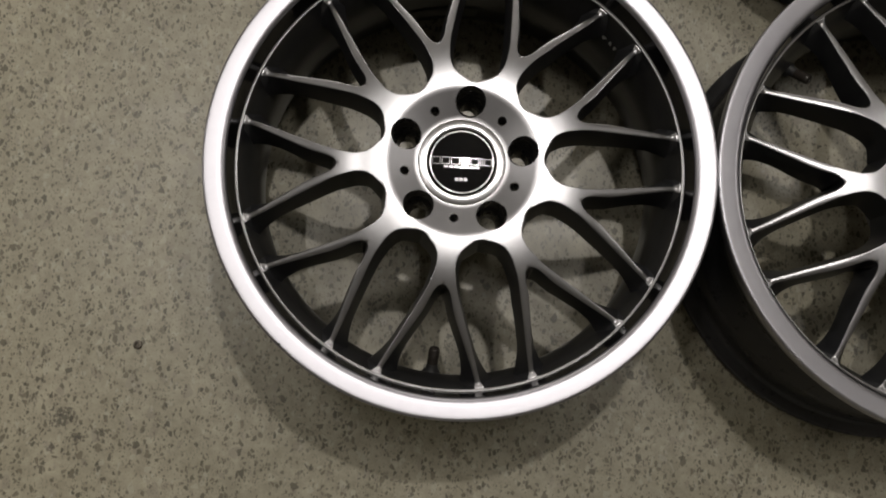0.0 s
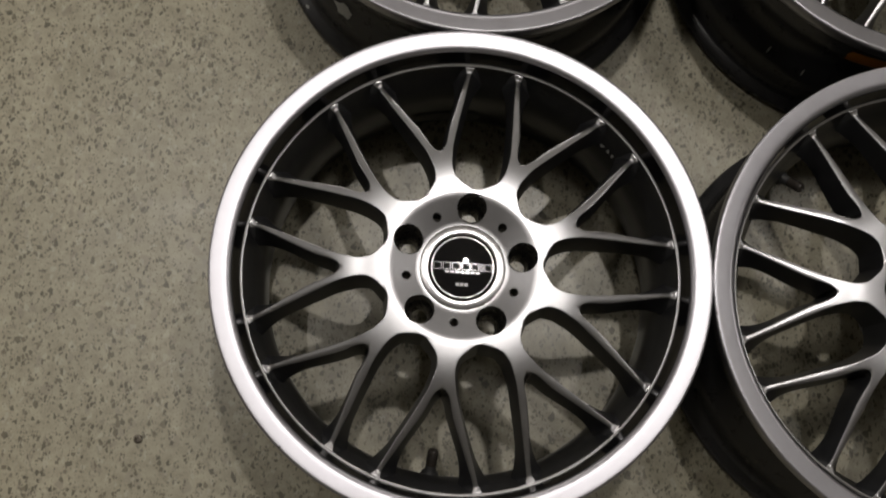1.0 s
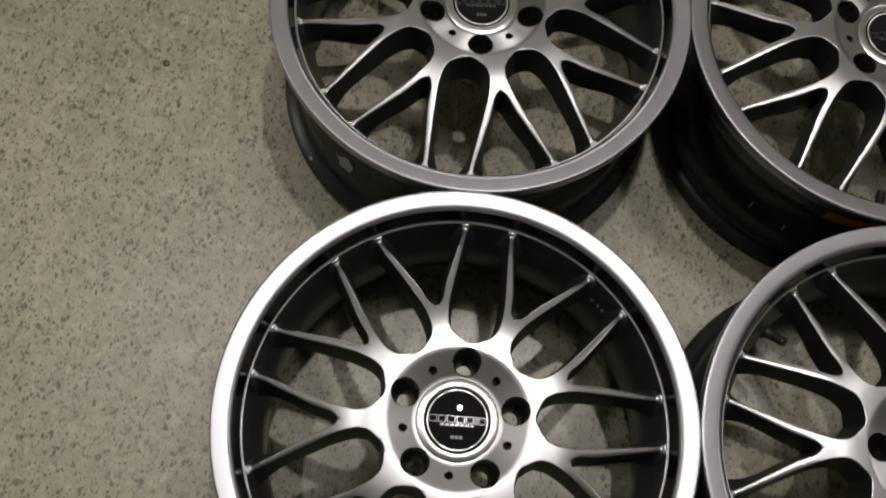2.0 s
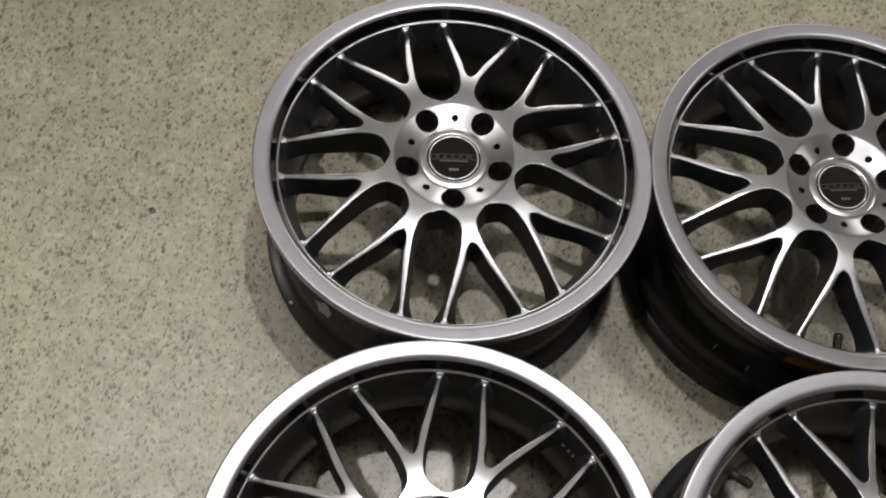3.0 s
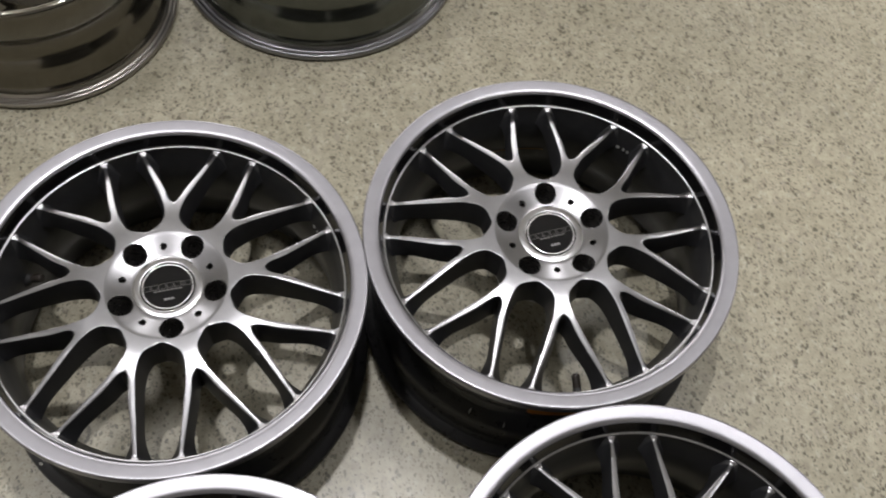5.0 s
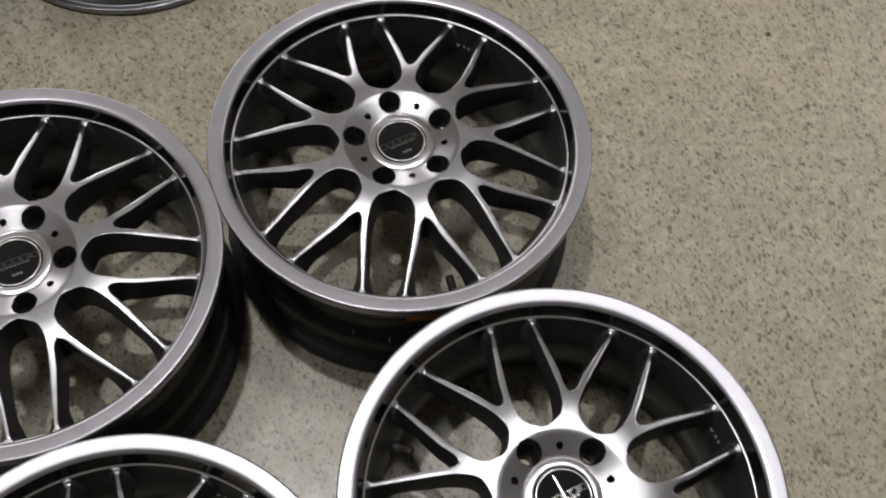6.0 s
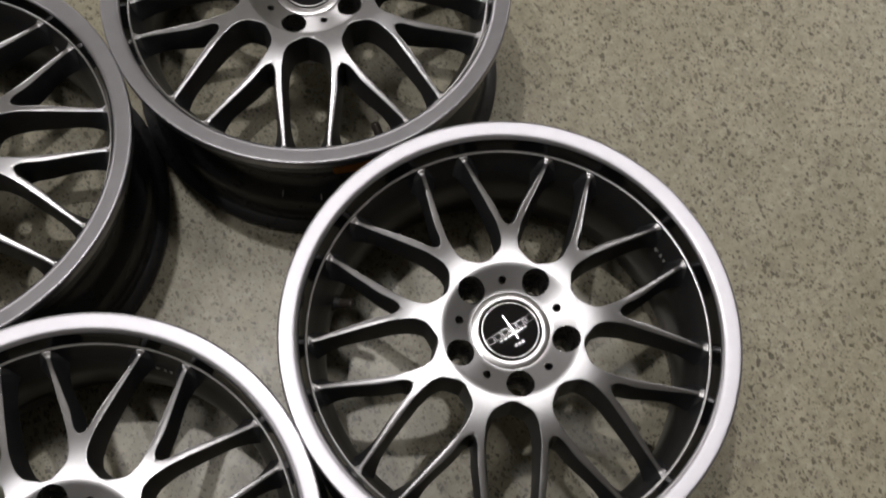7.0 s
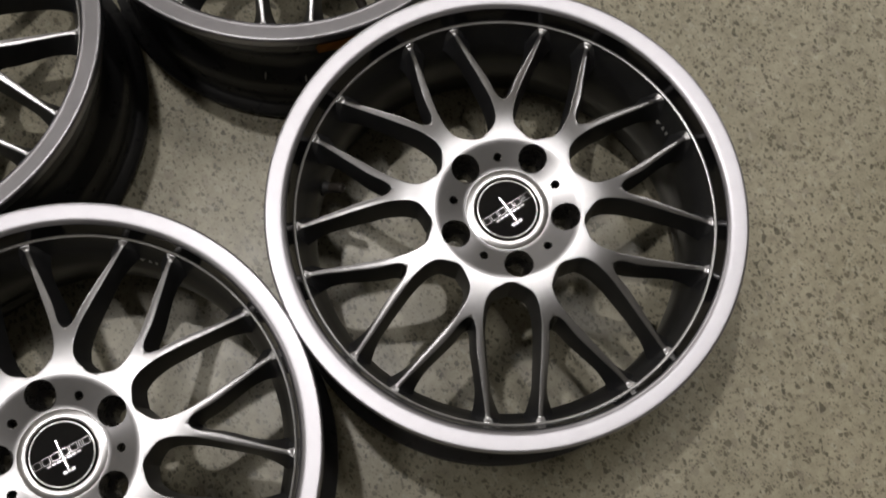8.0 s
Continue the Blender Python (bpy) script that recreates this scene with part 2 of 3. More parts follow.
tagged(mesh_object("ceiling", bm, ROOF), "pale painted workshop ceiling", "ceiling", kind="structure")


# ---- ceiling lights: two near tubes, the others added fill out of view ----
def ceiling_light(watts):
    base = tagged(new("ceiling_light"), "unseen white enamel fluorescent batten light under the ceiling", "ceiling light", "workshop ceiling lights")
    bm = bmesh.new()
    box(bm, 0.13, 1.62, 0.06, (0, 0, 0.045), 0.008)
    part("housing", bm, HOUSING, base)
    bm = bmesh.new()
    box(bm, 0.034, 1.52, 0.028, (0, 0, 0.0), 0.010)
    part("diffuser", bm, GLOW, base, "glowing white diffuser")
    data = bpy.data.lights.new("tube", "AREA")
    data.shape, data.size, data.size_y = "RECTANGLE", 0.022, 1.46
    data.energy, data.color = watts, (1.0, 0.962, 0.908)
    tube = new("tube", data)
    tube.parent, tube.matrix_basis = base, Matrix.Translation((0, 0, -0.018))
    for y in (-0.5, 0.5):
        bm = bmesh.new()
        lathe(bm, [(0.004, 0.08), (0.004, 0.3), (0.0005, 0.3), (0.0005, 0.08)], 10)
        part("hanger", bm, HOUSING, base, at=Matrix.Translation((0, y, 0)))
    return base


def pendant_light():
    base = tagged(new("pendant_light"), "small white pendant lamp on a long rod from the ceiling", "pendant lamp")
    bm = bmesh.new()
    lathe(bm, [(0.03, 0.16), (0.05, 0.15), (0.06, 0.08), (0.085, 0.0), (0.088, -0.01), (0.082, -0.01), (0.055, 0.075), (0.03, 0.08)], 48)
    part("housing", bm, HOUSING, base)
    bm = bmesh.new()
    rings = lathe(bm, [(0.045, 0.07), (0.052, 0.03), (0.045, 0.008), (0.020, 0.002)], 32, closed=False)
    bm.faces.new(rings[-1])
    part("diffuser", bm, GLOW, base, "glowing white diffuser")
    data = bpy.data.lights.new("bulb", "AREA")
    data.shape, data.size = "DISK", 0.10
    data.energy, data.color = PENDANT_WATTS, (1.0, 0.962, 0.908)
    bulb = new("bulb", data)
    bulb.parent, bulb.matrix_basis = base, Matrix.Translation((0, 0, -0.004))
    bm = bmesh.new()
    lathe(bm, [(0.008, 0.15), (0.008, CEILING - PENDANT + 0.3), (0.0005, CEILING - PENDANT + 0.3), (0.0005, 0.15)], 10)
    part("rod", bm, HOUSING, base)
    return base


NEAR = [(2.47, 1.92), (-1.60, 2.10)]
# invented tubes far out of view, added to brighten the floor and the shade
NORTH_FILL = [(2.47, 14.5), (-1.60, 14.5), (6.54, 14.5), (-5.67, 14.5)]
SIDE_FILL = [(9.8, 3.0), (-9.0, 3.0)]
for places, watts in ((NEAR, NEAR_WATTS), (NORTH_FILL, NORTH_FILL_WATTS), (SIDE_FILL, SIDE_FILL_WATTS)):
    lamp = ceiling_light(watts)
    lamp.matrix_basis = pose(*places[0], CEILING)
    for x, y in places[1:]:
        copy_thing(lamp, pose(x, y, CEILING))
pendant_light().matrix_basis = pose(0.42, 1.24, PENDANT)

# ---- the alloy wheels lying face up ----
HUB_Z, CREST, CAP_Z, DOME = 0.1962, 0.19762, 0.1872, 0.33
EDGE_U = [(0.0750, 20.0), (0.0785, 13.4), (0.0835, 8.7), (0.0890, 6.2), (0.0985, 5.2), (0.1125, 6.0), (0.1400, 9.1), (0.1700, 11.8), (0.1960, 13.4), (0.2060, 13.9)]
EDGE_V = [(0.1145, 0.0), (0.1170, 2.1), (0.1215, 3.4), (0.1370, 5.4), (0.1640, 9.0), (0.1950, 11.9), (0.2060, 12.5)]


def along(table, r):
    """A smooth curve through a table of (radius, degrees), which leaves its first point at a right angle."""
    xs = np.sqrt([q - table[0][0] for q, _ in table])
    ys = np.array([d for _, d in table])
    h, slope = np.diff(xs), np.diff(ys) / np.diff(xs)
    m = np.r_[slope[0], [0.0 if a * b <= 0 else (2 * (p + q) + p + q) / ((2 * q + p) / a + (q + 2 * p) / b) for a, b, p, q in zip(slope[:-1], slope[1:], h[:-1], h[1:])], slope[-1]]
    x = math.sqrt(max(0.0, r - table[0][0]))
    k = int(np.clip(np.searchsorted(xs, x) - 1, 0, len(h) - 1))
    u = (x - xs[k]) / h[k]
    return float((1 + 2 * u) * (1 - u) ** 2 * ys[k] + u * (1 - u) ** 2 * h[k] * m[k] + u * u * (3 - 2 * u) * ys[k + 1] + u * u * (u - 1) * h[k] * m[k + 1])


def face_height(r):
    """The spokes' face: it rises a little round the hub, then falls ever more steeply towards the rim."""
    d = max(0.0, r - 0.0760)
    return CREST + 0.015 * (min(r, 0.0760) - 0.0716) - 0.2235 * (d - 0.02659 * math.erf(d / 0.030))


def spoke_mesh():
    """One Y-shaped spoke that points along +x: a machined face with rounded edges on deep black flanks."""
    r_u, r_v = EDGE_U[0][0], EDGE_V[0][0]
    stations = [0.0712, 0.0720, 0.0728, 0.0736, 0.0741, 0.0744, 0.0746, 0.07475, 0.07488]
    stations += [r_u + 0.0145 * (k / 13) ** 2 for k in range(14)]
    stations += [float(v) for v in np.linspace(0.0912, r_v - 0.0015, 11)]
    stations += [r_v + 0.0125 * (k / 13) ** 2 for k in range(14)]
    stations += [float(v) for v in np.linspace(0.1295, 0.1985, 24)] + [0.2002, 0.2018, 0.2034, 0.2048, 0.2062]
    steps = [0.0, 0.00015, 0.00035, 0.0006, 0.0009, 0.0014, 0.0030]
    rho = 0.0008

    def contour(table):
        rs = [table[0][0] + (0.206 - table[0][0]) * (k / 400) ** 2 for k in range(401)]
        return np.array([(r * math.cos(math.radians(along(table, r))), r * math.sin(math.radians(along(table, r)))) for r in rs])

    rim_u, rim_v = contour(EDGE_U), contour(EDGE_V)

    def away(rim, x, y):
        """The distance of a point from a contour's chords."""
        a, ab = rim[:-1], np.diff(rim, axis=0)
        ap = np.array((x, y)) - a
        u = np.clip((ap * ab).sum(1) / np.maximum((ab * ab).sum(1), 1e-18), 0.0, 1.0)
        return float(np.hypot(*(ap - u[:, None] * ab).T).min())

    def edge_drop(d):
        return 0.0 if d >= rho else rho - math.sqrt(max(0.0, rho * rho - (rho - d) ** 2))

    bm = bmesh.new()
    for side in (1, -1):
        rows, low1, low2 = [], [], []
        for r in stations:
            a1 = along(EDGE_V, r) if r > r_v else 0.0
            a2 = along(EDGE_U, r) if r > r_u else 20.0
            flare = max(0.0, (r - 0.2000) / 0.0045)
            if r > 0.2000:
                a1, a2 = a1 - 0.55 * min(1, flare), a2 + 0.55 * min(1, flare)
            row = []
            wide = max(0.004, r * math.radians(a2 - a1))
            near = [min(0.46, q / wide) if wide > 0.0065 else 0.46 * q / 0.0030 for q in steps]
            across = near + [0.5] + [1 - q for q in reversed(near)]
            for u in across:
                a = math.radians(a1 + (a2 - a1) * u)
                x, y = r * math.cos(a), r * math.sin(a)
                d = min(away(rim_u, x, y), away(rim_v, x, y))
                z = face_height(r) - edge_drop(d) * (0.9 if r < 0.2 else 0.3)
                if r > r_v:
                    z -= 0.0005 * min(1.0, (r - r_v) / 0.02) * (2 * abs(u - 0.5)) ** 2
                z += 0.0028 * min(1.0, flare) ** 2
                row.append(bm.verts.new((x, y * side, z)))
            rows.append(row)
            deep = HUB_Z - 0.040 - 0.003 * max(0, (r - 0.08) / 0.12)
            spread = 0.0045 + 0.012 * max(0.0, (r - 0.165) / 0.04) ** 2
            b2 = a2 + math.degrees(spread / r) if r > r_u else 20.0
            b1 = a1 - math.degrees(spread / r) if r > r_v + 0.0005 else 0.0
            b1, b2 = max(0.0, b1), min(20.0, b2)
            r2 = r + 0.004 * max(0.0, 1 - max(0.0, r - r_u) / 0.012)
            r1 = r + 0.004 * max(0.0, 1 - max(0.0, r - r_v) / 0.012)
            for store, rr, b in ((low1, r1, b1), (low2, r2, b2)):
                a = math.radians(b) * side
                store.append(bm.verts.new((rr * math.cos(a), rr * math.sin(a), deep)))
        for i in range(len(rows) - 1):
            for k in range(len(across) - 1):
                f = bm.faces.new((rows[i][k], rows[i + 1][k], rows[i + 1][k + 1], rows[i][k + 1]))
                f.material_index = 0
            if stations[i] >= r_u - 1e-6:
                bm.faces.new((rows[i][-1], rows[i + 1][-1], low2[i + 1], low2[i])).material_index = 1
            if stations[i] >= r_v - 1e-6:
                bm.faces.new((rows[i][0], rows[i + 1][0], low1[i + 1], low1[i])).material_index = 1
            bm.faces.new((low1[i], low1[i + 1], low2[i + 1], low2[i])).material_index = 1
    bmesh.ops.remove_doubles(bm, verts=bm.verts[:], dist=0.00002)
    return bm


def circle_loop(bm, cx, cy, r, steps, z):
    vs = [bm.verts.new((cx + r * math.cos(2 * math.pi * k / steps), cy + r * math.sin(2 * math.pi * k / steps), z)) for k in range(steps)]
    es = [bm.edges.new((vs[k], vs[(k + 1) % steps])) for k in range(steps)]
    return vs, es


def tube_down(bm, loop, cx, cy, levels, slot):
    """Walls of a hole: rings of (radius, height) below a loop."""
    n, ring = len(loop), loop
    for r, z in levels:
        low = [bm.verts.new((cx + r * math.cos(2 * math.pi * k / n), cy + r * math.sin(2 * math.pi * k / n), z)) for k in range(n)]
        for k in range(n):
            bm.faces.new((ring[k], low[k], low[(k + 1) % n], ring[(k + 1) % n])).material_index = slot
        ring = low
    return ring


def hub_height(r):
    """The hub face, level round the cap, dished by seventeen degrees and rounded up to a crest at its rim."""
    z = 0.1939 + 0.300 * (min(max(r, 0.0445), 0.0660) - 0.0570)
    if r < 0.0445:
        z -= 0.300 * (0.0025 - max(0.0, r - 0.0395) ** 2 / 0.0100)
    d = max(0.0, r - 0.0660)
    return z + 0.300 * (d - d * d / 0.0140)


def hub_mesh():
    """The dished hub face with five lug holes and five small threaded holes, its bore and its pad below."""
    holes = []
    for k in range(5):
        for turn, away, r, levels in ((0, 0.0529, 0.0044, [(0.0038, -0.0006), (0.0038, -0.020), (0.0034, -0.056)]),
                                      (36, 0.0567, 0.0141, [(0.0136, -0.0007), (0.0133, -0.026), (0.0126, -0.0275), (0.0086, -0.036), (0.0080, -0.056)])):
            a = math.radians(72 * k + turn)
            holes.append((away * math.cos(a), away * math.sin(a), r, 44 if r > 0.01 else 20, levels))
    loops = [(0, 0, 0.0716, 144), (0, 0, 0.0345, 96)] + [h[:4] for h in holes]
    points, edges = [], []
    for cx, cy, r, n in loops:
        at = len(points)
        points += [Vector((cx + r * math.cos(2 * math.pi * k / n), cy + r * math.sin(2 * math.pi * k / n))) for k in range(n)]
        edges += [(at + k, at + (k + 1) % n) for k in range(n)]
    for r, n in ((0.0375, 72), (0.0410, 72), (0.0450, 84), (0.0490, 90), (0.0530, 96), (0.0570, 100), (0.0610, 108), (0.0632, 112), (0.0650, 116), (0.0668, 120), (0.0682, 124), (0.0696, 130), (0.0707, 136)):
        for k in range(n):
            v = Vector((r * math.cos(2 * math.pi * (k + 0.5 * (n % 8 == 0)) / n), r * math.sin(2 * math.pi * (k + 0.5 * (n % 8 == 0)) / n)))
            if all((v - Vector(h[:2])).length > h[2] + 0.0012 for h in holes):
                points.append(v)
    flat, _, faces, _, _, _ = geometry.delaunay_2d_cdt(points, edges, [], 0, 1e-7)
    bm = bmesh.new()
    top = [bm.verts.new((v.x, v.y, hub_height(v.length))) for v in flat]
    for f in faces:
        c = sum((flat[i] for i in f), Vector((0, 0))) / len(f)
        if 0.0345 < c.length < 0.0716 and all((c - Vector(h[:2])).length > h[2] * 0.995 for h in holes):
            bm.faces.new([top[i] for i in f])
    for v in [v for v in bm.verts if not v.link_faces]:
        bm.verts.remove(v)
    rings = []
    for cx, cy, r, n, levels in holes:
        z = hub_height(math.hypot(cx, cy))
        loop = [bm.verts.new((cx + r * math.cos(2 * math.pi * k / n), cy + r * math.sin(2 * math.pi * k / n), hub_height(math.hypot(cx + r * math.cos(2 * math.pi * k / n), cy + r * math.sin(2 * math.pi * k / n))))) for k in range(n)]
        tube_down(bm, loop, cx, cy, [(q, z + d) for q, d in levels], 1)
    for r, n, levels in ((0.0716, 144, [(0.0722, CREST - 0.0006), (0.0726, HUB_Z - 0.005), (0.0745, HUB_Z - 0.055)]), (0.0345, 96, [(0.0338, HUB_Z - 0.008), (0.0335, HUB_Z - 0.055)])):
        loop = [bm.verts.new((r * math.cos(2 * math.pi * k / n), r * math.sin(2 * math.pi * k / n), hub_height(r))) for k in range(n)]
        tube_down(bm, loop, 0, 0, levels, 0 if r > 0.05 else 1)
    bmesh.ops.remove_doubles(bm, verts=bm.verts[:], dist=0.00003)
    return bm


def true_normals(data):
    """Gives the turned top of the hub the even normals of its cone."""
    normals = [n.vector.copy() for n in data.corner_normals]
    for p in data.polygons:
        if p.material_index == 0 and p.center.xy.length < 0.0714:
            for i in p.loop_indices:
                co = data.vertices[data.loops[i].vertex_index].co
                r = co.xy.length
                slope = (hub_height(r + 0.0001) - hub_height(r - 0.0001)) / 0.0002
                normals[i] = Vector((-slope * co.x / r, -slope * co.y / r, 1.0)).normalized() * (1 if p.normal.z > 0 else -1)
    data.normals_split_custom_set(normals)


RIM = [(0.2190, 0.1815), (0.2182, 0.150), (0.2168, 0.134), (0.2060, 0.119), (0.1995, 0.108), (0.1985, 0.085), (0.2030, 0.072), (0.2140, 0.058), (0.2165, 0.050), (0.2178, 0.030), (0.2195, 0.0175), (0.2230, 0.0150), (0.2320, 0.0140), (0.2342, 0.0110), (0.2345, 0.0070), (0.2325, 0.0020), (0.2290, 0.0002), (0.2230, 0.0010), (0.2170, 0.0050), (0.2100, 0.0140), (0.2065, 0.028), (0.2035, 0.055), (0.1935, 0.080), (0.1915, 0.100), (0.1905, 0.125), (0.1920, 0.140), (0.1990, 0.158), (0.2040, 0.170), (0.2055, 0.1782)]
STEP_RING = [(0.2055, 0.1782), (0.2060, 0.1798), (0.2078, 0.1802), (0.2085, 0.1822), (0.2104, 0.1875), (0.2119, 0.1925), (0.2128, 0.1962), (0.2150, 0.1940), (0.2185, 0.1830)]
LIP_RING = [(0.2190, 0.1818), (0.2300, 0.1830), (0.2325, 0.1850), (0.2336, 0.1890), (0.2340, 0.1950), (0.2340, 0.1978), (0.23385, 0.1988), (0.2335, 0.1996), (0.2330, 0.20015), (0.2324, 0.20048), (0.2317, 0.20060), (0.2308, 0.20056), (0.2285, 0.20034), (0.2258, 0.20006), (0.2228, 0.19975), (0.2205, 0.19950), (0.2190, 0.19931), (0.2178, 0.19908), (0.2167, 0.19876), (0.2157, 0.19832), (0.2149, 0.19778), (0.2142, 0.1971), (0.2136, 0.1962), (0.2130, 0.1950), (0.2150, 0.1930)]


def outline(bm, w, h, x, y, stroke, thick):
    """A flat open frame of w by h."""
    for sx, sy, dx, dy in ((w, stroke, 0, h / 2), (w, stroke, 0, -h / 2), (stroke, h - stroke, w / 2 - stroke / 2, 0), (stroke, h - stroke, -w / 2 + stroke / 2, 0)):
        box(bm, sx, sy, thick, (x + dx, y + dy, 0))


def dome(r):
    """The height of the cap's shallow dome."""
    return CAP_Z + 0.0034 - (DOME - math.sqrt(DOME * DOME - r * r))


def emblem(parent):
    """Raised chrome marks on the cap's dome: a row of seven frames, a line of small bars below it and a short bar."""
    def mark(w, h, x, y, stroke):
        bm = bmesh.new()
        if stroke:
            outline(bm, w, h, 0, 0, stroke, 0.0006)
        else:
            box(bm, w, h, 0.0006, (0, 0, 0), 0.0001)
        at = pose(x, y, dome(math.hypot(x, y)) + 0.0001, -math.degrees(math.asin(y / DOME)), math.degrees(math.asin(x / DOME)), 0)
        part("emblem_bar", bm, EMBLEM, parent, at=at)

    widths = [0.0074, 0.0072, 0.0078, 0.0078, 0.0072, 0.0024, 0.0066]
    x = -(sum(widths) + 6 * 0.0013) / 2
    for w in widths:
        mark(w, 0.0062, x + w / 2, 0.0006, 0.00045)
        x += w + 0.0013
    for k in range(7):
        mark(0.0038, 0.0018, -0.0144 + 0.0048 * k, -0.0050, 0)
    for k in range(3):
        mark(0.0033, 0.0030, -0.0040 + 0.0040 * k, -0.0165, 0)


def alloy_wheel():
    base = tagged(new("alloy_wheel"), "silver machined alloy wheel with nine Y spokes, lying face up", "wheel", "four alloy wheels on the floor")
    bm = bmesh.new()
    lathe(bm, RIM, 144, slots=[0] * 17 + [1] * 11, closed=False)
    part("barrel", bm, [BLACK, LINING], base, "gloss black painted barrel", angle=60)
    bm = bmesh.new()
    lathe(bm, STEP_RING, 144, slots=[1, 1, 0, 0, 0, 0, 0, 0, 0], closed=True)
    part("step_ring", bm, [STEP, SATIN], base, "polished black step inside the lip", angle=60)
    bm = bmesh.new()
    lathe(bm, LIP_RING, 144)
    part("lip", bm, LIP, base, "brushed silver lip", angle=50)
    hub = part("hub", hub_mesh(), [HUBFACE, BORE], base, "machined hub face with five lug holes", angle=30)
    true_normals(hub.data)
    first = part("spoke", spoke_mesh(), [FACE, LINING], base, "machined Y spoke with black flanks", at=pose(0, 0, 0, 0, 0, 24.0 + PHASE), angle=62)
    for k in range(1, 9):
        s = new("spoke", first.data)
        s.parent, s.matrix_basis = base, pose(0, 0, 0, 0, 0, 24.0 + PHASE + 40 * k)
        tagged(s, "machined Y spoke with black flanks")
    z = CAP_Z
    bm = bmesh.new()
    rings = lathe(bm, [(0.0312, z - 0.004), (0.0312, z - 0.0002)] + [(0.0300 * q / 12, dome(0.0300 * q / 12)) for q in range(12, 0, -1)], 72, closed=False)
    bm.faces.new(rings[-1])
    bm.faces.new(rings[0])
    cap = part("center_cap", bm, CAP, base, "glossy black domed centre cap")
    bm = bmesh.new()
    lathe(bm, [(0.0314, z - 0.006), (0.0314, z + 0.0020), (0.0317, z + 0.0026), (0.0322, z + 0.0029), (0.0330, z + 0.0031), (0.0350, z + 0.0031), (0.0370, z + 0.0029), (0.0388, z + 0.0026), (0.0402, z + 0.0023), (0.0412, z + 0.0019), (0.0416, z + 0.0014), (0.0416, z - 0.004), (0.0405, z - 0.006)], 96)
    part("trim_ring", bm, TRIM, cap, "bright polished ring")
    bm = bmesh.new()
    lathe(bm, [(0.0281, z + 0.0016), (0.0281, z + 0.0028), (0.0283, z + 0.0031), (0.0287, z + 0.0033), (0.0292, z + 0.0032), (0.0296, z + 0.0029), (0.0297, z + 0.0016)], 96)
    part("chrome_ring", bm, CHROME, cap, "thin chrome ring")
    return base, cap


def valve(parent, angle):
    bm = bmesh.new()
    lathe(bm, [(0.0005, -0.004), (0.0085, -0.004), (0.0090, 0.0), (0.0078, 0.0025), (0.0056, 0.0050), (0.0050, 0.012), (0.0005, 0.012)], 20, closed=False)
    at = pose(0, 0, 0, 0, 0, angle) @ pose(0.1905, 0, 0.122, 0, -58, 0)
    stem = part("valve_stem", bm, RUBBER, parent, "black rubber valve stem", at=at)
    bm = bmesh.new()
    lathe(bm, [(0.0005, 0.011), (0.0052, 0.011), (0.0054, 0.0135), (0.0050, 0.015), (0.0054, 0.0165), (0.0053, 0.0240), (0.0050, 0.0256), (0.0042, 0.0268), (0.0030, 0.0274), (0.0022, 0.0274), (0.0019, 0.0268), (0.0005, 0.0268)], 18, closed=False)
    part("valve_cap", bm, VALVE, stem, "glossy dark brown valve cap")


PHASE = -0.5
wheel, wheel_cap = alloy_wheel()
WHEELS = [
    (0.1601, 0.4118, 117.65, -2.8, 144.3, "silver machined alloy wheel with chipped bright lip, lying face up"),
    (0.1806, 0.8777, 16.90, 0.4, 138.0, "silver machined alloy wheel with scuffed black barrel, lying face up"),
    (0.6469, 0.8586, 117.27, 4.0, 149.5, "silver machined alloy wheel with orange-taped barrel, lying face up"),
    (0.6265, 0.3912, -4.89, 1.5, 139.0, "silver machined alloy wheel with nine Y spokes, lying face up"),
]
for k, (x, y, spin, text, valve_at, label) in enumerate(WHEELS):
    ob = wheel if k == 0 else copy_thing(wheel, pose(x, y, 0, 0, 0, spin))
    ob.matrix_basis = pose(x, y, 0, 0, 0, spin)
    tagged(ob, label)
    cap = next(c for c in ob.children if c.name.startswith("center_cap"))
    cap.matrix_basis = pose(0, 0, 0, 0, 0, text - spin)
    SETS = SETS + [(ob, cap, valve_at)] if k else [(ob, cap, valve_at)]
for ob, cap, valve_at in SETS:
    emblem(cap)
    valve(ob, valve_at)

# orange tape on the barrel of one wheel, a scuff on another, weights, residue and stamps inside
def band(parent, name, mat, label, start, end, profile, thick, seed):
    """A strip laid round the wheel's axis from one world angle to the next, over (radius, height) points, its ends cut unevenly."""
    rng = random.Random(seed)
    bm = bmesh.new()
    n, m = 14, len(profile)
    skew = [(rng.uniform(-0.5, 0.5), rng.uniform(-0.5, 0.5)) for _ in profile]
    for k in range(n):
        for (r, z), (p, q) in zip(profile, skew):
            a = math.radians(start + p + (end + q - start - p) * k / (n - 1))
            bm.verts.new((r * math.cos(a), r * math.sin(a), z))
    bm.verts.ensure_lookup_table()
    for k in range(n - 1):
        for i in range(m - 1):
            bm.faces.new((bm.verts[m * k + i], bm.verts[m * k + m + i], bm.verts[m * k + m + i + 1], bm.verts[m * k + i + 1]))
    bmesh.ops.solidify(bm, geom=bm.faces[:], thickness=thick)
    ob = part(name, bm, mat, parent, label)
    ob.matrix_basis = parent.matrix_basis.to_3x3().inverted().to_4x4()
    return ob


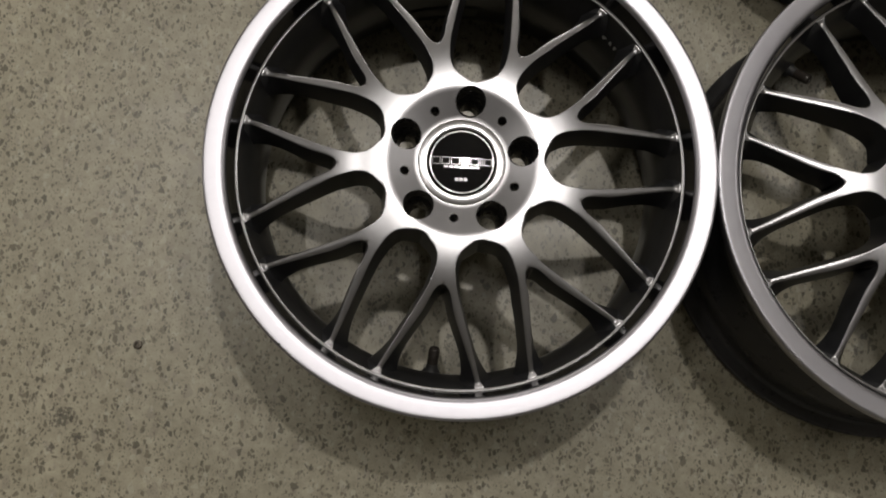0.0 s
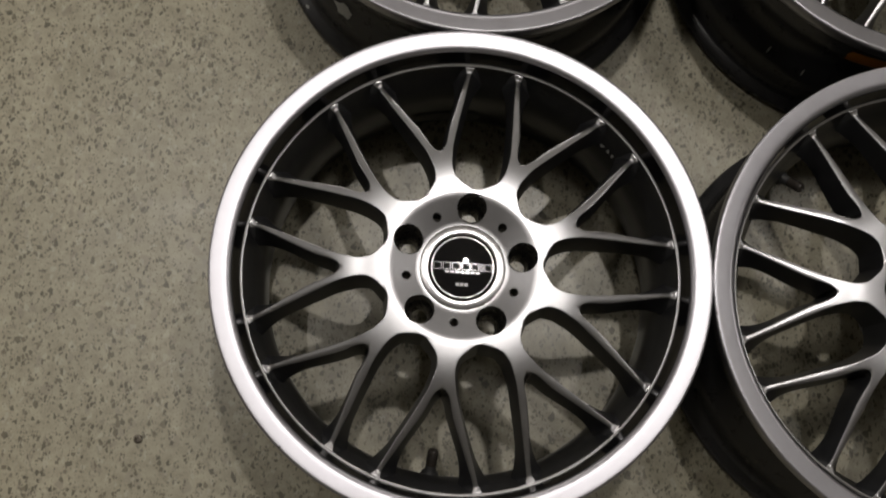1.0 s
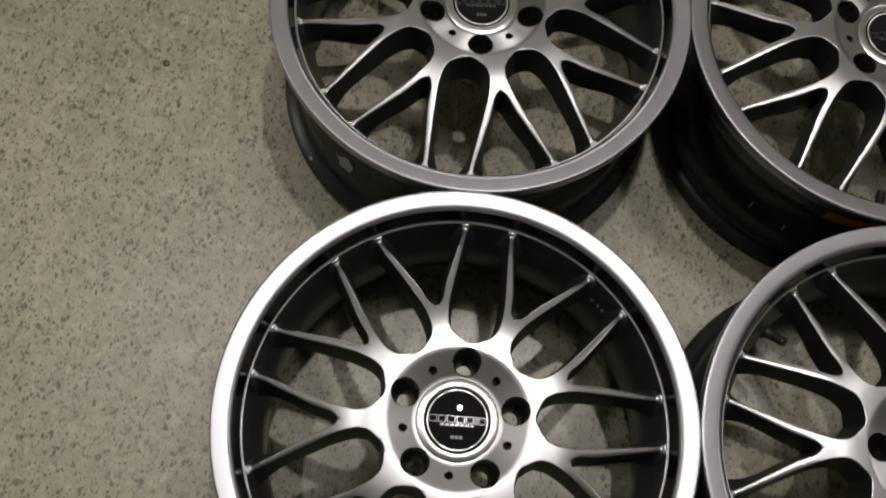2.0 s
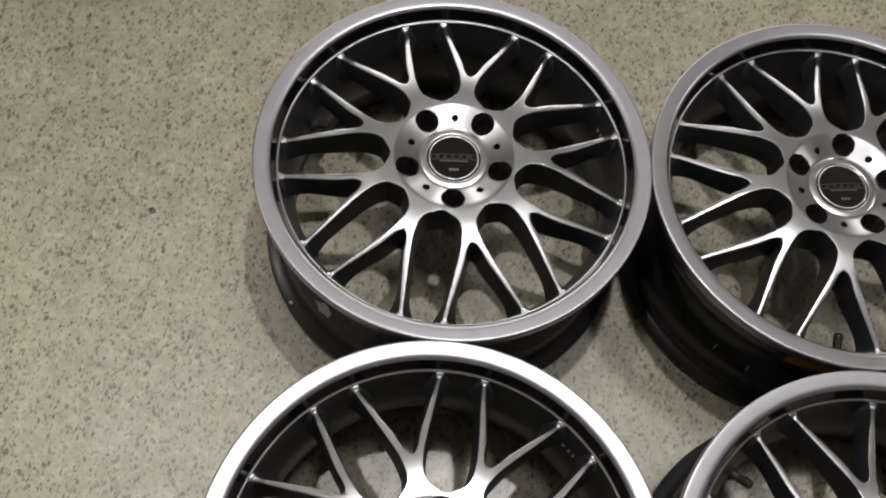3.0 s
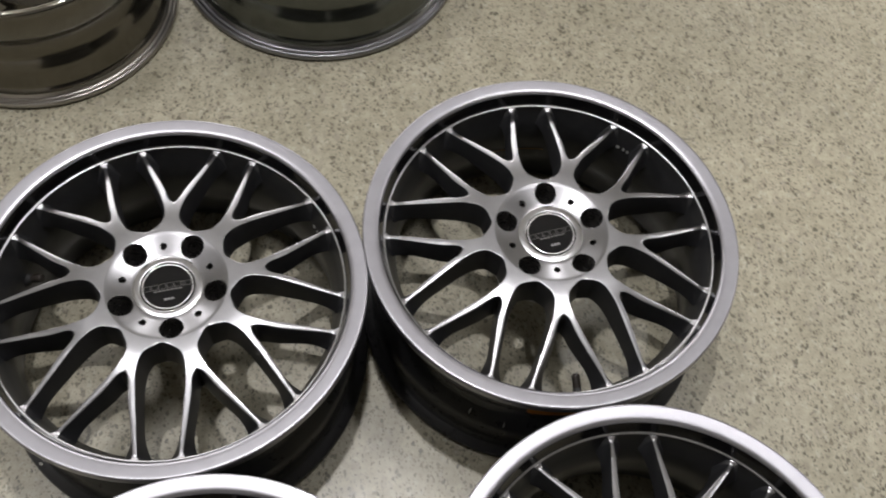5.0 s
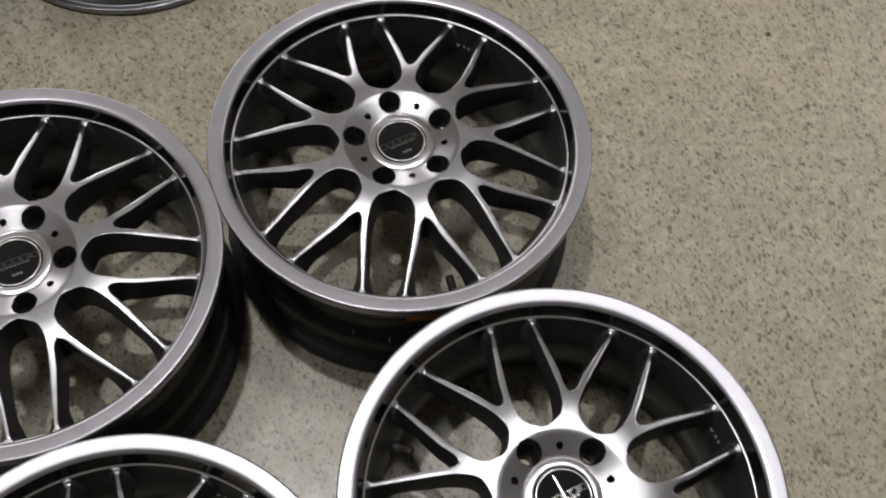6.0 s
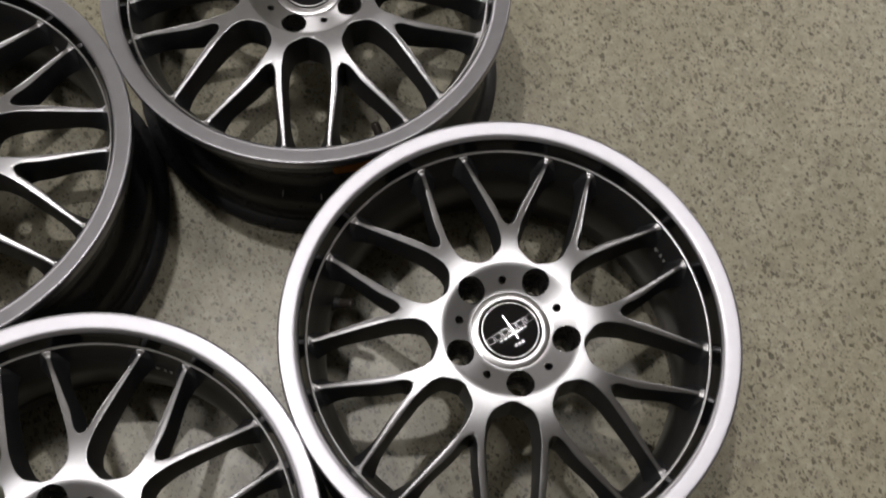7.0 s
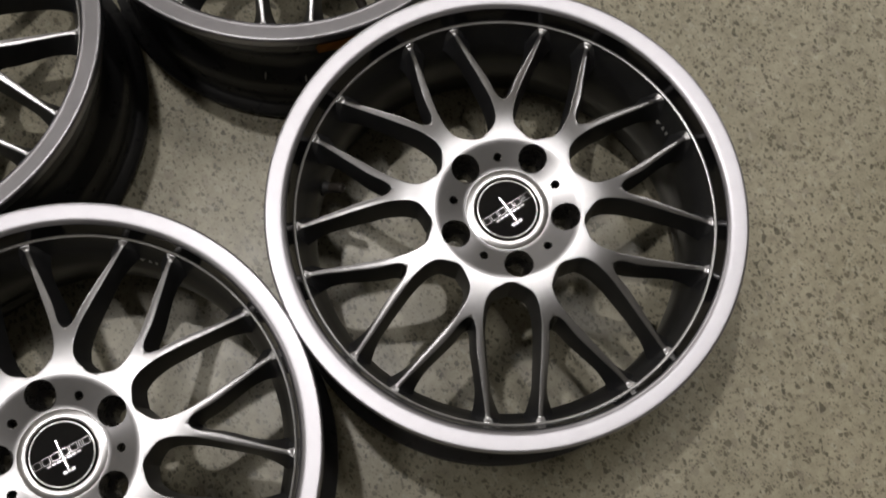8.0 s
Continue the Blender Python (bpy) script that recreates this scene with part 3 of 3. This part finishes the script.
wheel_a, wheel_b, wheel_c, wheel_d = (row[0] for row in SETS)
band(wheel_c, "tape", TAPE, "strip of orange tape", -111.8, -96.2, [(0.2072, 0.1185), (0.2100, 0.1225), (0.2128, 0.1265), (0.2174, 0.1345), (0.2184, 0.1480), (0.2191, 0.1560)], -0.0004, 1)
band(wheel_a, "weight_strip", LEAD, "strip of dull grey balance weights", 83.2, 104.0, [(0.1922, 0.0660), (0.1912, 0.0870)], 0.0020, 2)
band(wheel_c, "residue", GLUE, "brown line of old adhesive", 72.5, 96.0, [(0.1905, 0.1015), (0.1903, 0.1040)], 0.0005, 3)
band(wheel_c, "weight_strip", LEAD, "strip of dull grey balance weights", 74.0, 90.0, [(0.1915, 0.0840), (0.1908, 0.1000)], 0.0014, 4)
band(wheel_d, "residue", PALE, "pale streak of old adhesive", -47.0, -6.0, [(0.2070, 0.0215), (0.2064, 0.0240)], 0.0004, 5)
band(wheel_d, "residue", PALE, "pale streak of old adhesive", -44.0, -12.0, [(0.2050, 0.0320), (0.2046, 0.0338)], 0.0004, 6)
for ring, angle in ((wheel_a, 41.6), (wheel_b, 18.6), (wheel_c, 41.0), (wheel_d, -1.0)):
    for k, (wide, low) in enumerate(((0.8, 0.1500), (0.6, 0.1512), (1.1, 0.1496))):
        start = angle - 3.0 + 2.3 * k
        band(ring, "stamp", SCUFF, "raised bare metal stamp", start, start + wide, [(0.1953, low), (0.1968, low + 0.0042)], 0.0007, 20 + k)


def flake(parent, name, mat, label, angle, r, z, wide, high, lean, seed):
    """A thin ragged patch on a turned surface, standing off it by a fraction of a millimetre; lean 0: upright, 90: lying flat."""
    rng = random.Random(seed)
    bm = bmesh.new()
    rim = []
    for k in range(14):
        a = 2 * math.pi * k / 14
        q = 0.55 + 0.45 * rng.random()
        rim.append(bm.verts.new((0, wide * q * math.cos(a) / 2, high * q * math.sin(a) / 2)))
    bm.faces.new(rim)
    bmesh.ops.solidify(bm, geom=bm.faces[:], thickness=0.0003)
    part(name, bm, mat, parent, label, at=pose(0, 0, 0, 0, 0, angle) @ pose(r, 0, z, 0, -lean, 0))


flake(wheel_b, "scuff", SCUFF, "pale patch: scuffs of bare alloy, and one painted glint", -135.5 - WHEELS[1][2], 0.2092, 0.0658, 0.036, 0.016, 38, 3)
# this small pale patch paints in a glint on the foot flange
flake(wheel_b, "scuff", SCUFF, "pale patch: scuffs of bare alloy, and one painted glint", -148.5 - WHEELS[1][2], 0.2285, 0.0149, 0.007, 0.004, 80, 5)
flake(wheel_c, "scuff", SCUFF, "pale patch: scuffs of bare alloy, and one painted glint", -117.0 - WHEELS[2][2], 0.2111, 0.0625, 0.0026, 0.012, 38, 11)
flake(wheel_c, "scuff", SCUFF, "pale patch: scuffs of bare alloy, and one painted glint", -129.5 - WHEELS[2][2], 0.2092, 0.0652, 0.0026, 0.014, 38, 12)
flake(wheel_c, "scuff", SCUFF, "pale patch: scuffs of bare alloy, and one painted glint", -133.0 - WHEELS[2][2], 0.2348, 0.009, 0.0070, 0.0022, 0, 13)
flake(wheel_c, "scuff", SCUFF, "pale patch: scuffs of bare alloy, and one painted glint", -124.0 - WHEELS[2][2], 0.2348, 0.009, 0.0100, 0.0018, 0, 14)
for angle, r, wide, high, seed in ((-134.0, 0.2316, 0.0030, 0.0026, 1), (-129.5, 0.2322, 0.0016, 0.0012, 2)):
    flake(SETS[0][0], "nick", GRIT, "dark nick in the lip", angle - WHEELS[0][2], r, 0.2006, wide, high, 90, seed)
for angle, wide, seed in ((-178.5, 0.0050, 4), (-175.0, 0.0060, 6), (-170.5, 0.0046, 7), (-167.0, 0.0030, 8)):
    flake(SETS[3][0], "nick", GRIT, "dark nick in the lip", angle - WHEELS[3][2], 0.2326, 0.2005, wide, 0.0012, 90, seed)


# ---- other wheels, seen at their foot ----
def spare_wheel(k, barrel, flange, label):
    """A wheel lying face down, of radius k times 0.231, of which the foot is seen."""
    base = tagged(new("spare_wheel"), label, "wheel", "row of spare wheels")

    def wide(profile):
        return [(r * k, z) for r, z in profile]

    bm = bmesh.new()
    lathe(bm, wide([(0.2165, 0.0200), (0.2120, 0.0222), (0.2092, 0.032), (0.2078, 0.052), (0.2062, 0.066), (0.1990, 0.076), (0.1960, 0.084), (0.1952, 0.108), (0.2030, 0.122), (0.2090, 0.135), (0.2115, 0.170), (0.2125, 0.186), (0.2160, 0.1885), (0.2260, 0.1895), (0.2280, 0.1925), (0.2280, 0.1965), (0.2255, 0.2000), (0.2200, 0.2005), (0.2150, 0.1960), (0.2060, 0.184), (0.2020, 0.150), (0.1930, 0.128), (0.1820, 0.110), (0.1820, 0.070), (0.1900, 0.020), (0.2000, 0.004)]), 128, closed=False)
    part("barrel", bm, barrel, base, "glossy dark lacquered barrel", angle=60)
    bm = bmesh.new()
    lathe(bm, wide([(0.2000, 0.0040), (0.2080, 0.0006), (0.2240, 0.0004), (0.2290, 0.0020), (0.2310, 0.0055), (0.2306, 0.0092), (0.2292, 0.0116), (0.2274, 0.0122), (0.2258, 0.0112), (0.2247, 0.0122), (0.2232, 0.0140), (0.2210, 0.0146), (0.2193, 0.0140), (0.2182, 0.0160), (0.2165, 0.0200)]), 144)
    part("lip", bm, flange, base, "ridged polished flange", angle=60)
    bm = bmesh.new()
    lathe(bm, wide([(0.030, 0.035), (0.030, 0.075), (0.060, 0.080), (0.072, 0.070), (0.075, 0.035)]), 64)
    part("hub", bm, barrel, base, "dark lacquered hub")
    bm = bmesh.new()
    box(bm, 0.125 * k, 0.030, 0.035, (0.130 * k, 0, 0.045), 0.006)
    first = part("spoke", bm, barrel, base)
    for n in range(1, 7):
        arm = new("spoke", first.data)
        arm.parent, arm.matrix_basis = base, pose(0, 0, 0, 0, 0, 360 / 7 * n)
    return base


bronze = spare_wheel(0.913, OLIVE, BRONZE, "dark bronze alloy wheel lying face down on the floor")
bronze.matrix_basis = pose(0.0225, 1.5300, 0, 0, 0, 20)
copy_thing(bronze, pose(-0.4170, 1.4505, 0, 0, 0, 5))
grey = spare_wheel(1.014, GREENGREY, STEELGREY, "larger dark grey alloy wheel lying face down on the floor")
grey.matrix_basis = pose(0.4780, 1.5670, 0, 0, 0, 47)
copy_thing(grey, pose(0.9670, 1.6600, 0, 0, 0, 80))


# ---- small screws trodden into the floor ----
def screw(x, y, size):
    bm = bmesh.new()
    rings = lathe(bm, [(size, 0.0), (size, size * 0.35), (size * 0.85, size * 0.55), (size * 0.5, size * 0.62), (size * 0.42, size * 0.55), (size * 0.38, size * 0.2)], 24, closed=False)
    bm.faces.new(rings[-1])
    bm.faces.new(rings[0])
    ob = mesh_object("screw_head", bm, RUST)
    ob.matrix_basis = pose(x, y, 0, 0, 0, x * 1000 % 360)
    return tagged(ob, "small rusty screw head trodden into the floor", "screw", "screws in the floor")


for x, y, size in [(-0.176, 0.257, 0.0048), (-0.208, 0.890, 0.0044), (1.316, 0.933, 0.0042)]:
    screw(x, y, size)


# ---- a hairline crack in the floor ----
bm = bmesh.new()
CRACK = [(1.423, 0.964), (1.399, 0.925), (1.393, 0.908), (1.387, 0.881), (1.379, 0.860), (1.368, 0.835), (1.354, 0.811)]
rng = random.Random(9)
edge = []
for k in range(len(CRACK) - 1):
    for q in range(8):
        u = q / 8
        x = CRACK[k][0] * (1 - u) + CRACK[k + 1][0] * u + rng.uniform(-0.0016, 0.0016)
        y = CRACK[k][1] * (1 - u) + CRACK[k + 1][1] * u
        half = rng.uniform(0.0005, 0.0012)
        edge.append((bm.verts.new((x - half, y, 0.0003)), bm.verts.new((x + half, y, 0.0003))))
for (a, b), (c, d) in zip(edge, edge[1:]):
    bm.faces.new((a, b, d, c))
part("crack", bm, CRACKED, floor, "hairline crack")
